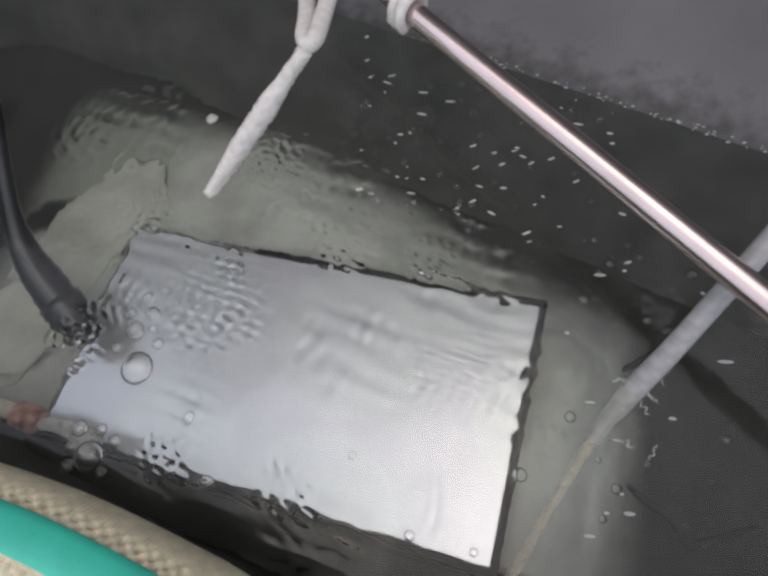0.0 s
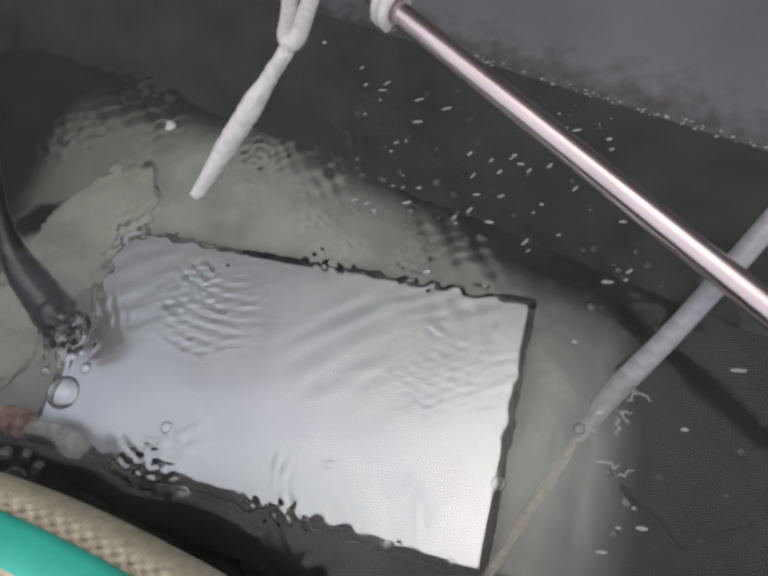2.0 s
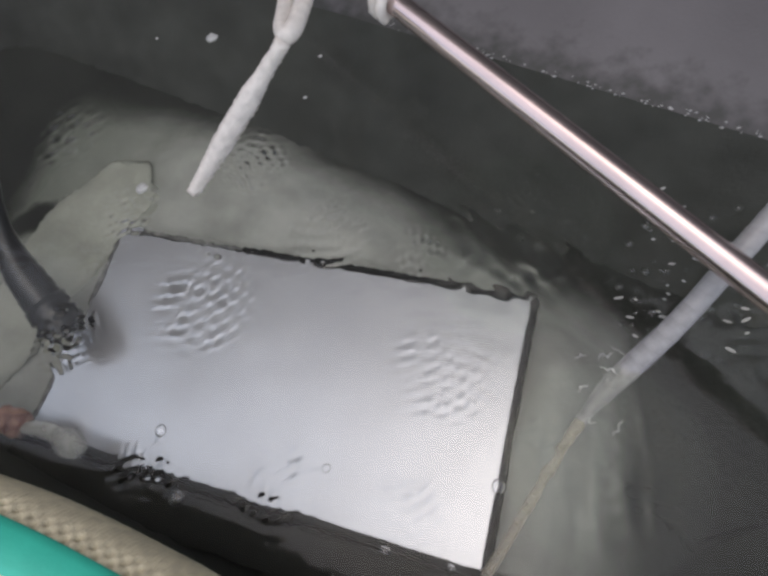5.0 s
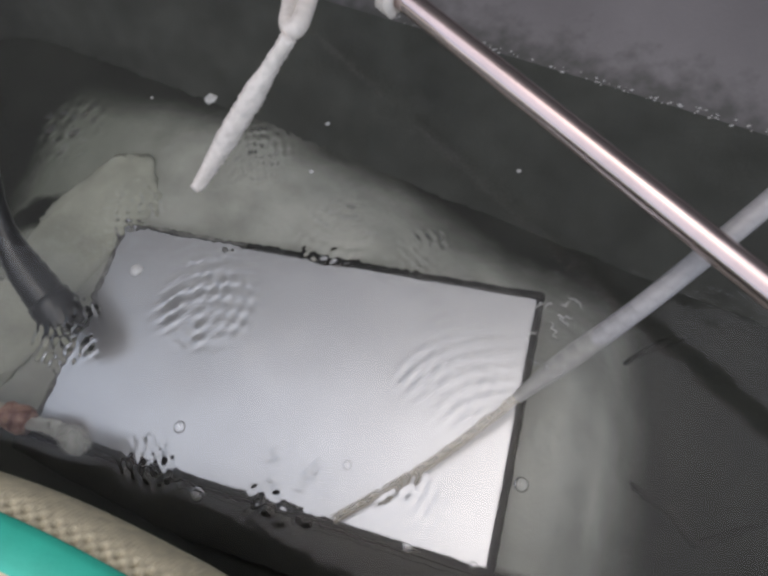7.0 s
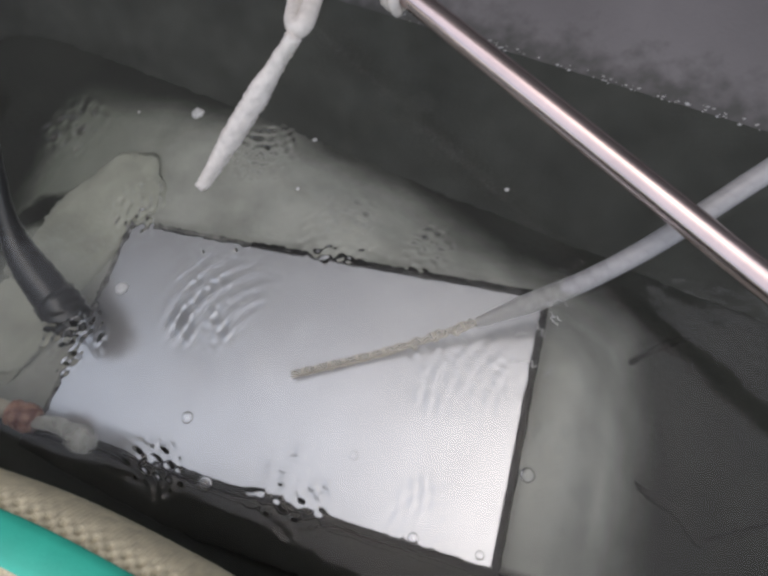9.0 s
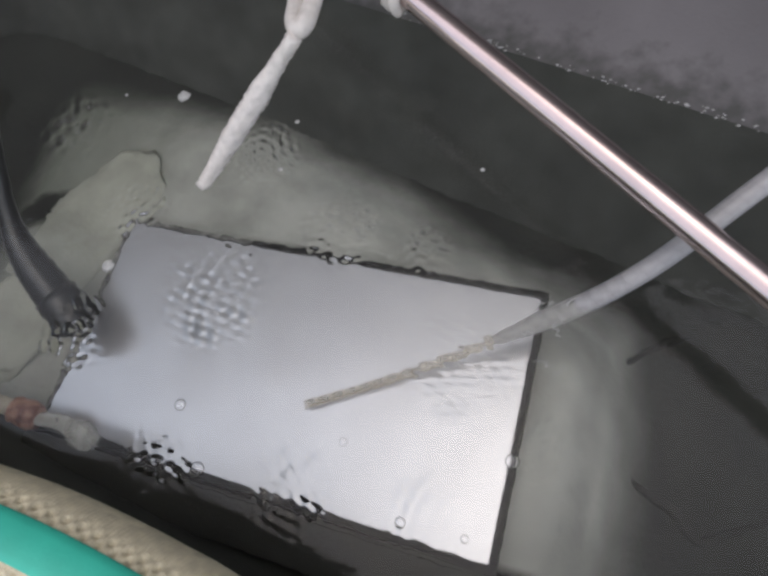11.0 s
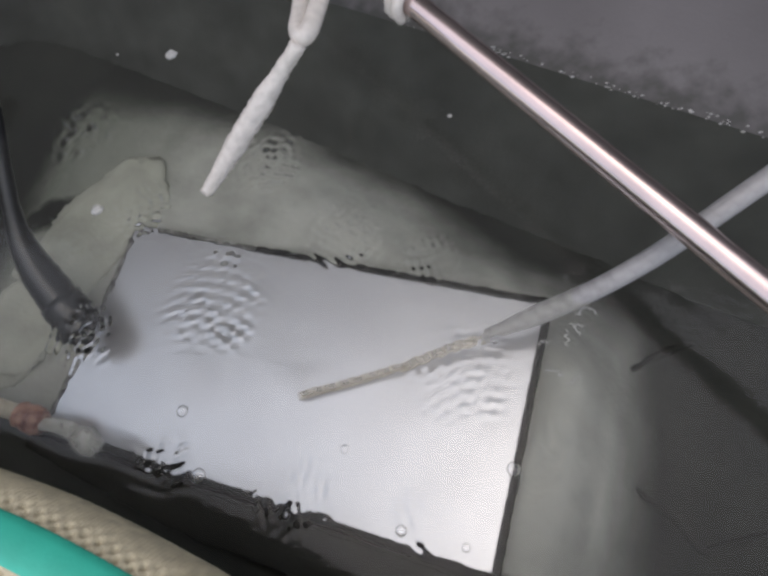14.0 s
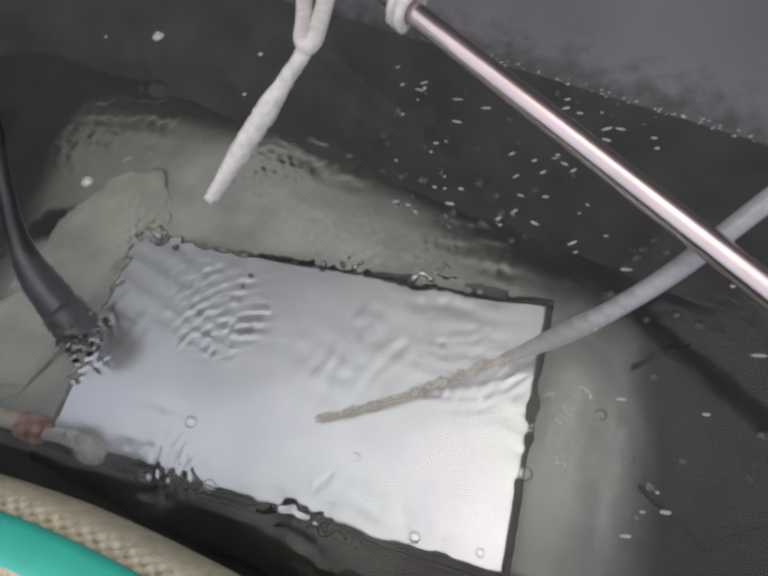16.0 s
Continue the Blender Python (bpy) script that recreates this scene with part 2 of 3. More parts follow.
def build_floor():
    nu, nv = 300, 150
    verts, faces = [], []
    for j in range(nv + 1):
        for i in range(nu + 1):
            u, v = -0.44 + 1.38 * i / nu, -0.30 + 0.72 * j / nv
            verts.append((u, v, floor_height(u, v)))
    for j in range(nv):
        for i in range(nu):
            a = j * (nu + 1) + i
            x, y, _ = FIELD @ Vector(verts[a])
            # only inside the tank's walls
            if all((x1 - x0) * (y - y0) - (y1 - y0) * (x - x0) < -0.004 * math.hypot(x1 - x0, y1 - y0)
                   for (x0, y0), (x1, y1) in zip(WATERLINE, WATERLINE[1:] + WATERLINE[:1])):
                faces.append((a, a + 1, a + nu + 2, a + nu + 1))
    used = sorted({i for f in faces for i in f})
    index = {old: i for i, old in enumerate(used)}
    verts, faces = [verts[i] for i in used], [tuple(index[i] for i in f) for f in faces]
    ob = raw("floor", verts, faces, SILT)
    ob.matrix_basis = FIELD
    tagged(ob, "silty tank floor, pale around the panel and dark beyond it", "tank floor", kind="structure")


def rounded(corners, n=160):
    p = [Vector(c) for c in corners]
    for _ in range(4):
        q = []
        for i, a in enumerate(p):
            b = p[(i + 1) % len(p)]
            f = 0.12 if len(p) == 4 else 0.25
            q += [a.lerp(b, f), a.lerp(b, 1 - f)]
        p = q
    return p


def build_tank():
    tank = thing("water_tank", pose(0, 0, 0), "grey plastic water tank with sloping sides, filled with water", "tank")
    loops = [
        [(-0.45, 0.39, -0.118), (0.71, -0.178, -0.118), (0.71, -0.340, -0.118), (-0.45, 0.055, -0.118)],
        [(x, y, 0) for x, y in WATERLINE],
        [(-0.49, 0.76, 0.046), (0.83, 0.156, 0.042), (0.74, -0.371, 0.042), (-0.48, 0.030, 0.012)],
        [(-0.495, 0.785, 0.048), (0.85, 0.181, 0.044), (0.755, -0.388, 0.044), (-0.495, 0.012, 0.014)],
        [(-0.495, 0.79, 0.042), (0.855, 0.186, 0.038), (0.76, -0.393, 0.038), (-0.5, 0.008, 0.008)],
        [(-0.48, 0.75, -0.134), (0.82, 0.146, -0.134), (0.74, -0.371, -0.134), (-0.48, 0.030, -0.134)],
    ]
    bm = bmesh.new()
    rings = [[bm.verts.new(p) for p in rounded(c)] for c in loops]
    for a, b in zip(rings[1:], rings[2:]):
        for k in range(len(a)):
            j = (k + 1) % len(a)
            bm.faces.new((a[k], a[j], b[j], b[k]))
    bmesh.ops.delete(bm, geom=[v for v in bm.verts if not v.link_faces], context="VERTS")
    part("wall", bm, STAINED, tank)
    bm = bmesh.new()
    rings = [[bm.verts.new(p) for p in rounded(c)] for c in loops[:2]]
    for k in range(len(rings[0])):
        j = (k + 1) % len(rings[0])
        bm.faces.new((rings[0][k], rings[0][j], rings[1][j], rings[1][k]))
    part("lower_wall", bm, ALGAE, tank, "algae-covered lower wall under water")
    # bottom slab closes the shell under the silt
    bm = bmesh.new()
    bm.faces.new([bm.verts.new((p.x, p.y, -0.128)) for p in rounded(loops[-1])])
    ext = bmesh.ops.extrude_face_region(bm, geom=bm.faces[:])
    bmesh.ops.translate(bm, vec=(0, 0, 0.006), verts=[g for g in ext["geom"] if isinstance(g, bmesh.types.BMVert)])
    part("base", bm, GREY, tank)


# ripple patches: centre, radius, ring spacing, spiral arms, height, share of the spiral
PATCHES = [
    ((-0.1254, 0.1760), 0.0262, 0.0062, 3, 0.00055, 1.0),
    ((-0.1441, 0.0847), 0.0390, 0.0074, 4, 0.00085, 0.35),
    ((-0.2239, 0.0636), 0.0275, 0.0064, 3, 0.00048, 0.8),
    ((-0.0069, 0.0494), 0.0375, 0.0062, 6, 0.00028, 0.1),
    ((-0.0735, 0.1258), 0.0270, 0.0068, 4, 0.00060, 0.3),
    ((-0.0232, 0.1133), 0.0170, 0.0060, 3, 0.00045, 0.3),
    ((-0.1596, -0.0029), 0.0255, 0.0062, 4, 0.00040, 0.4),
    ((-0.0873, -0.0105), 0.0290, 0.0066, 5, 0.00036, 0.2),
    ((-0.0245, -0.0176), 0.0215, 0.0060, 3, 0.00022, 0.2),
    ((-0.2027, 0.1447), 0.0247, 0.0068, 4, 0.00036, 0.4),
    ((-0.2589, 0.2046), 0.0310, 0.0110, 3, 0.00050, 0.5),
    ((0.0366, 0.0172), 0.0127, 0.0064, 3, 0.00028, 0.2),
]


def build_water():
    """The still sheet: the tank's outline less the round patches."""
    points, edges = [], []

    def ring(outline):
        k = len(points)
        points.extend(Vector(q) for q in outline)
        edges.extend((k + i, k + (i + 1) % len(outline)) for i in range(len(outline)))

    ring([(q.x, q.y) for q in rounded([(x, y, 0) for x, y in WATERLINE])])
    for (x, y), r, *_ in PATCHES:
        ring([(x + r * math.cos(2 * math.pi * k / 240), y + r * math.sin(2 * math.pi * k / 240)) for k in range(240)])
    made, _, faces, *_ = delaunay_2d_cdt(points, edges, [], 0, 1e-6)

    def still(f):
        c = sum((made[i] for i in f), Vector((0, 0))) / len(f)
        return all((c - Vector(q[0])).length > q[1] * 0.9995 for q in PATCHES) and wet(c)

    edge = [Vector((q.x, q.y)) for q in rounded([(x, y, 0) for x, y in WATERLINE])]

    def wet(c):
        inside = False
        for q, w in zip(edge, edge[1:] + edge[:1]):
            if (q.y > c.y) != (w.y > c.y) and c.x < q.x + (c.y - q.y) / (w.y - q.y) * (w.x - q.x):
                inside = not inside
        return inside

    def upward(f):
        x, y, z = (made[i] for i in f)
        return f if (y - x).cross(z - x) > 0 else f[::-1]

    ob = raw("water", [(v.x, v.y, 0) for v in made], [upward(f) for f in faces if still(f)], WATER)
    ob.visible_shadow = False
    tagged(ob, "clear shallow water surface with gentle swell", "water", kind="structure")


def build_patch(n):
    """A round piece of the surface with spiral wavelets, which spread as it turns."""
    (x, y), r, gap, arms, high, swirl = PATCHES[n]
    k = 2 * math.pi / gap
    rings, sides = int(r / 0.0006), 240
    verts, faces = [(0, 0, 0)], []
    for j in range(1, rings + 1):
        d = r * j / rings
        fade = smooth01(1.0, 0.45, d / r) * smooth01(0.0, 0.04, d / r)
        for i in range(sides):
            a = 2 * math.pi * i / sides
            px, py = d * math.cos(a), d * math.sin(a)
            h = swirl * math.cos(k * d - arms * a)
            h += 0.8 * math.cos(k * 1.1 * math.hypot(px - r * 1.3, py - r * 0.9))
            h += 0.8 * math.cos(k * 0.9 * math.hypot(px + r * 1.5, py - r * 0.3))
            h += 0.5 * math.cos(k * 1.3 * (px * 0.3 + py) + 2 * noise.noise(Vector((px * 40, py * 40, n))))
            h *= 0.2 + 2.0 * abs(noise.noise(Vector((px * 70, py * 70, n * 7.3))))
            verts.append((px, py, high * h * fade))
    for i in range(sides):
        faces.append((0, 1 + i, 1 + (i + 1) % sides))
    for j in range(rings - 1):
        for i in range(sides):
            a, b = 1 + j * sides + i, 1 + j * sides + (i + 1) % sides
            faces.append((a, a + sides, b + sides, b))
    ob = raw("water_ripple", verts, faces, WATER)
    ob.matrix_basis = pose(x, y, 0)
    ob.visible_shadow = False
    return tagged(ob, "round patch of fine spreading ripples on the water", "water ripple", "ripples on the water")


# churned stretches of the surface: place, radius, wave length, height
CHURN = [
    ((-0.0956, 0.1600), 0.046, 0.015, 0.0014),
    ((-0.0080, 0.1080), 0.044, 0.013, 0.0011),
    ((-0.1850, 0.1000), 0.046, 0.013, 0.0009),
    ((0.0380, 0.0250), 0.040, 0.015, 0.0009),
    ((-0.0747, -0.0250), 0.042, 0.013, 0.0009),
    ((-0.2180, 0.2130), 0.052, 0.016, 0.0014),
    ((-0.0640, 0.0600), 0.042, 0.015, 0.0009),
    ((-0.1600, 0.0080), 0.036, 0.012, 0.0008),
]


def build_churn(n):
    """A thin lens of water with short steep wavelets, thinning out to nothing at its rim."""
    _, r, gap, high = CHURN[n]
    k = 2 * math.pi / gap
    rings, sides = int(r / 0.0009), 180
    verts, faces = [(0, 0, high), (0, 0, -0.0002)], []
    for j in range(1, rings + 1):
        d = r * j / rings
        for i in range(sides):
            a = 2 * math.pi * i / sides
            px, py = d * math.cos(a), d * math.sin(a)
            fade = smooth01(1.0, 0.45, d / r * (1 + 0.25 * noise.noise(Vector((math.cos(a) * 1.5, math.sin(a) * 1.5, n)))))
            bend = 2.4 * noise.noise(Vector((px * 38, py * 38, n * 3.1)))
            h = math.cos(k * (0.35 * px + py) + bend) + 0.6 * math.cos(k * 1.7 * (0.8 * px - 0.4 * py) + 1.6 * bend)
            h += 1.2 * noise.noise(Vector((px * 160, py * 160, n * 5.7)))
            high_here = 1.6 + h * (0.25 + abs(noise.noise(Vector((px * 45, py * 45, n + 0.5)))) * 1.6)
            verts.append((px, py, high * math.log1p(math.exp(2.5 * high_here)) / 2.5 * fade))
            verts.append((px, py, -0.0002))
    for i in range(sides):
        j = (i + 1) % sides
        faces += [(0, 2 + 2 * i, 2 + 2 * j), (1, 3 + 2 * j, 3 + 2 * i)]
    for q in range(rings - 1):
        for i in range(sides):
            a, b = 2 + 2 * (q * sides + i), 2 + 2 * (q * sides + (i + 1) % sides)
            c, d = a + 2 * sides, b + 2 * sides
            faces += [(a, c, d, b), (a + 1, b + 1, d + 1, c + 1)]
    ob = raw("water_chop", verts, faces, CHOP)
    ob.visible_shadow = False
    return tagged(ob, "patch of steep choppy wavelets running over the water", "water wave", "choppy waves on the water")


# ---- things under water ----
def build_panel():
    th = 0.006
    panel = thing("white_panel", FIELD @ pose(0, 0, PANEL_TOP, -2.43, -6.44, 0), "satin white metal panel with black edging under water", "panel")
    L, W, e = 0.3003, 0.1537, 0.0042
    face = part("face", box((L - 2 * e, W - 2 * e, th), 0.0006), WHITE, panel, smooth=False)
    face.location.z = -th / 2
    # the edging is worn to grey along the short side by the pipe and the start of the far side
    far = 0.34 * L
    for x, y, lx, ly, worn in (
        (far / 2, (W - e) / 2, L - far, e, False),
        ((far - L) / 2, (W - e / 2) / 2 - e / 4, far, e * 0.6, True),
        (0, -(W - e) / 2, L, e, False),
        ((L - e) / 2, 0, e, W - 2 * e, False),
        (-(L - e) / 2 + e * 0.2, 0, e * 0.6, W - 2 * e, True),
    ):
        s = part("edge_strip", box((lx, ly, th + 0.002), 0.0007), WORN if worn else EDGE, panel, "edging worn to grey" if worn else "black rubber edging", smooth=False)
        s.location = (x, y, -th / 2 + 0.0002)


def build_slab(name, mat, u, v, z, size, turn, tilt, label):
    bm = bmesh.new()
    bmesh.ops.create_cube(bm, size=2)
    bmesh.ops.subdivide_edges(bm, edges=bm.edges[:], cuts=9, use_grid_fill=True)
    for w in bm.verts:
        w.co = w.co.lerp(w.co.normalized() * 1.1, 0.75)
        w.co *= 1 + 0.20 * noise.noise(w.co * 1.7 + Vector((u * 90, 0, 0)))
        w.co = Vector((w.co.x * size[0] / 2, w.co.y * size[1] / 2, w.co.z * size[2] / 2))
    ob = part(name, bm, mat)
    ob.matrix_basis = FIELD @ pose(u, v, z, tilt, 0, turn)
    tagged(ob, label, "stone slab", "slabs on the tank floor")


# an added block, coloured black to give the deep shade before the panel
def build_shade_block():
    ob = part("shade_block", box((0.30, 0.028, 0.033), 0.002), FRONT_SHADE, smooth=False)
    ob.matrix_basis = FIELD @ pose(-0.004, -0.0945, -0.0905)
    tagged(ob, "added black block standing in for the shade before the panel", "block")


def build_pipe():
    pipe = thing("black_pipe", pose(-0.2600, 0.0835, -0.05), "black rubber pipe with its end under water", "pipe")
    m = Vector((-0.2713, 0.0862, -0.05))
    way = [Vector(p) - m for p in ((-0.350, 0.245, 0.012), (-0.330, 0.180, -0.012), (-0.310, 0.130, -0.035), (-0.263, 0.078, -0.054))]
    part("tube", sweep(spline(way, 40), lambda f: 0.0062 + 0.0068 * smooth01(0.45, 0.85, f), 24), BLACK, pipe)
    end = spline(way, 40)
    part("end_ring", sweep(end[35:41], 0.0146, 24), BLACK, pipe, "thicker black end ring")


def build_fitting():
    fit = thing("tube_fitting", pose(-0.2680, 0.0180, -0.045), "tarnished copper fitting with a clear plastic elbow", "fitting")
    m = Vector((-0.2735, 0.0200, -0.045))

    def way(*points):
        return spline([Vector(p) - m for p in points], 24)

    part("feed_tube", sweep(way((-0.345, 0.036, -0.046), (-0.31, 0.029, -0.045), (-0.279, 0.0225, -0.045)), 0.0055, 18), BEIGE, fit, "aged beige feed tube")
    part("collar", sweep(way((-0.284, 0.0235, -0.045), (-0.272, 0.020, -0.045), (-0.266, 0.018, -0.045)), lambda f: 0.0088 - 0.0022 * abs(f - 0.45), 20, wobble=0.12), COPPER, fit, "reddish tarnished collar")
    part("elbow", sweep(way((-0.266, 0.018, -0.045), (-0.250, 0.0165, -0.043), (-0.236, 0.0115, -0.041)), lambda f: 0.0042 + 0.002 * f, 18, wobble=0.1), CLEAR, fit, "clear plastic elbow").visible_shadow = False
    part("bulb", sweep(way((-0.240, 0.0125, -0.041), (-0.232, 0.009, -0.041), (-0.223, 0.0045, -0.041)), lambda f: 0.0035 + 0.0050 * math.sin(math.pi * min(1, f * 0.9 + 0.1)) ** 0.6, 20, wobble=0.08), CLEAR, fit, "clear plastic bulb").visible_shadow = False


def build_strand(points, r):
    base = Vector(points[0])
    ob = part("dark_strand", sweep(spline([Vector(p) - base for p in points], 30), lambda f: r * (0.4 + 0.6 * math.sin(math.pi * (0.1 + 0.85 * f))), 14, wobble=0.25), STRAND)
    ob.location = base
    tagged(ob, "thin dark root strand lying on the silt", "strand", "strands on the tank floor")


# ---- things above water ----
ROD_A, ROD_B = Vector((-0.0316, 0.2354, 0.052)), Vector((0.1051, 0.0855, 0.050))
ROD_DIR = (ROD_B - ROD_A).normalized()


def build_rod():
    a, b = ROD_A - ROD_DIR * 0.69, ROD_B + ROD_DIR * 0.40
    rod = thing("steel_rod", Matrix.Translation(a), "polished steel rod laid across the tank", "rod")
    n = 60
    part("shaft", sweep([(b - a) * (i / n) for i in range(n + 1)], lambda f: 0.0064 if 0 < f < 1 else 0.0052, 40), STEEL, rod)


def build_nozzle():
    at = Vector((-0.0911, 0.1998, 0.0645))
    noz = thing("silicone_tube", Matrix.Translation(at), "cloudy silicone tube tied to the rod, its end under water", "tube")

    def way(n, *points):
        return spline([Vector(p) - at for p in points], n)

    body = way(60, (-0.0856, 0.1974, 0.0700), (-0.0996, 0.1930, 0.0556), (-0.1144, 0.1866, 0.0412), (-0.1300, 0.1786, 0.0268), (-0.1463, 0.1688, 0.0124), (-0.1628, 0.1570, -0.0020))
    part("body", sweep(body, lambda f: 0.0041 + 0.0021 * smooth01(0.15, 0.45, f) - 0.0022 * smooth01(0.6, 1.0, f) + 0.0003 * math.sin(f * 190) * smooth01(0.7, 0.8, f), 24, wobble=0.24), SILICONE, noz)
    loop = way(60, (-0.094, 0.250, 0.056), (-0.0895, 0.225, 0.064), (-0.0880, 0.209, 0.068), (-0.0845, 0.2015, 0.070),
               (-0.0808, 0.2060, 0.070), (-0.0795, 0.222, 0.067), (-0.0780, 0.250, 0.062))
    part("loop", sweep(loop, 0.0047, 20, wobble=0.03), SILICONE, noz, "loop of tubing")
    # turns round the rod and the tail that joins them to the loop
    mid = ROD_A - ROD_DIR * 0.008
    n1 = ROD_DIR.orthogonal().normalized()
    n2 = ROD_DIR.cross(n1)
    coil = [mid + ROD_DIR * (-0.006 + 0.012 * i / 80) + (n1 * math.cos(i / 80 * 4 * math.pi) + n2 * math.sin(i / 80 * 4 * math.pi)) * 0.0095 - at for i in range(81)]
    part("coil", sweep(coil, 0.0031, 14), SILICONE, noz, "tubing wound round the rod")
    tail = way(40, (-0.0780, 0.250, 0.062), (-0.052, 0.243, 0.064), (-0.040, 0.243, 0.062))
    part("tail", sweep(tail, 0.0045, 16), SILICONE, noz)


SEG, COUNT, THIN = 0.0085, 40, 14


def build_hose():
    hose = thing("air_hose", pose(0, 0, 0), "cloudy flexible hose with thin yellowed end, under the rod", "hose")
    made = []
    for i in range(COUNT):
        if i < THIN:
            r0 = r1 = 0.0026
            mat, label = THIN_TUBE, "thin yellowed end tube"
        else:
            g = [0.0032 + 0.0024 * smooth01(0, 4, j - THIN) - 0.0005 * smooth01(5, 9, j - THIN) for j in (i, i + 1)]
            r0, r1 = g
            mat, label = (GREY_TUBE, "grey sleeve over the joint") if i < THIN + 9 else (HOSE, "")
        path = [Vector((SEG * (f - 0.02), 0, 0)) for f in (0, 0.26, 0.52, 0.78, 1.04)]
        s = part("hose_segment", sweep(path, lambda f: r0 + (r1 - r0) * f, 20, caps=False), mat, hose, label)
        made.append(s)
    return hose, made


def build_woven_hose():
    pts = [(-0.42, 0.012, 0.043), (-0.30, -0.020, 0.044), (-0.214, -0.0375, 0.045), (-0.172, -0.0475, 0.0455), (-0.127, -0.0620, 0.046), (-0.090, -0.0760, 0.048), (0.02, -0.125, 0.054), (0.12, -0.17, 0.059)]
    pts = [(x, y + 0.003, z) for x, y, z in pts]
    base = Vector(pts[2])
    hose = thing("woven_hose", Matrix.Translation(base), "thick beige woven hose with teal stripe on the tank rim", "hose")
    path = spline([Vector(p) - base for p in pts], 900)
    R, sides = 0.0255, 120
    verts, faces, stripe_v, stripe_f = [], [], [], []
    run, up = 0.0, Vector((0, 0, 1))
    width = 9
    for i, p in enumerate(path):
        d = (path[min(i + 1, 900)] - path[max(i - 1, 0)]).normalized()
        if i:
            run += (p - path[i - 1]).length
        n = (up - d * up.dot(d)).normalized()
        s = d.cross(n)
        for k in range(sides):
            a = 2 * math.pi * k / sides
            x, y = run / 0.0074, a * R / 0.0058
            net = max(abs(math.sin(math.pi * (x + y))), abs(math.sin(math.pi * (x - y))))
            pit = (math.cos(math.pi * (x + y)) * math.cos(math.pi * (x - y))) ** 2
            rib = abs(math.sin(math.pi * run / 0.0021))
            near = math.exp(-((abs((a - STRIPE + math.pi) % (2 * math.pi) - math.pi) - 0.46) / 0.13) ** 2)
            r = R + 0.0003 * net - 0.0026 * pit * near + 0.0003 * rib * (1 - near)
            verts.append(p + (n * math.cos(a) + s * math.sin(a)) * r)
        for k in range(width + 1):
            a = (STRIPE + (k / width - 0.5) * 0.62)
            edge = 0.0006 if k in (0, width) else 0.0016
            stripe_v.append(p + (n * math.cos(a) + s * math.sin(a)) * (R + 0.0008 + edge))
        if i:
            for k in range(sides):
                j = (k + 1) % sides
                b = (i - 1) * sides
                faces.append((b + k, b + j, b + sides + j, b + sides + k))
            for k in range(width):
                b = (i - 1) * (width + 1)
                stripe_f.append((b + k, b + k + 1, b + width + 2 + k, b + width + 1 + k))
    raw("braid", verts, faces, WOVEN, hose)
    raw("stripe", stripe_v, stripe_f, TEAL, hose, "teal plastic stripe")


STRIPE = -0.42


def build_bubble(r, squash=0.5):
    """A floating bubble: a dome of thin water film round air, thicker low down."""
    bm = bmesh.new()
    bmesh.ops.create_uvsphere(bm, u_segments=24, v_segments=14, radius=r)
    inner = bmesh.ops.create_uvsphere(bm, u_segments=24, v_segments=14, radius=r * 0.90)["verts"]
    bmesh.ops.translate(bm, vec=(0, 0, r * 0.05), verts=inner)
    bmesh.ops.reverse_faces(bm, faces=list({f for v in inner for f in v.link_faces}))
    bmesh.ops.scale(bm, vec=(1, 1, squash), verts=bm.verts)
    ob = part("bubble", bm, FILM, turned=False)
    ob.visible_shadow = False
    return tagged(ob, "small clear air bubble floating on the water", "bubble", "bubbles on the water")


# white flecks: foam, and solid stand-ins for glints of the sky
def build_fleck(r, long=1.0):
    bm = bmesh.new()
    bmesh.ops.create_icosphere(bm, subdivisions=2, radius=r)
    for v in bm.verts:
        v.co *= 1 + 0.35 * noise.noise(v.co * 400 + Vector((r * 900, 0, 0)))
        v.co.z *= 0.35
        v.co.x *= long
    return tagged(part("foam_glint_fleck", bm, FOAM_AND_GLINT), "small white fleck on the water, for foam and glints alike", "foam", "foam flecks on the water")


def build_streak(n):
    """A thin wavy white line modelled in place of a glint where the hose enters the water."""
    q = random.Random(n)
    long, path = q.uniform(0.004, 0.010), []
    for i in range(25):
        f = i / 24 - 0.5
        path.append(Vector((long * f, 0.0022 * noise.noise(Vector((f * 5, n * 3.7, 0))), 0.0002)))
    bm = sweep(path, lambda f: 0.00012 + 0.00034 * math.sin(math.pi * min(0.98, max(0.02, f))) * (0.6 + 0.4 * math.sin(f * 23 + n)), 8, wobble=0.3)
    return tagged(part("glint_streak", bm, FOAM_AND_GLINT), "thin wavy white streak standing in for a glint by the air hose", "foam", "froth where the hose enters the water")


def build_foam_line():
    """Dried foam and scum along the far waterline."""
    bm = bmesh.new()
    r = random.Random(3)
    for _ in range(150):
        f = r.random()
        x = -0.05 + 0.26 * f
        y = 0.2535 - 0.490 * x + r.uniform(-0.001, 0.004)
        q = Matrix.Translation((x, y, r.uniform(0.0, 0.001))) @ Matrix.Diagonal((1 + r.random(), 1, 0.4, 1))
        bmesh.ops.create_icosphere(bm, subdivisions=1, radius=r.uniform(0.0002, 0.0009), matrix=q)
    tagged(part("foam_line", bm, FOAM_AND_GLINT), "fine pale scum specks along the tank waterline", "foam", kind="stuff")


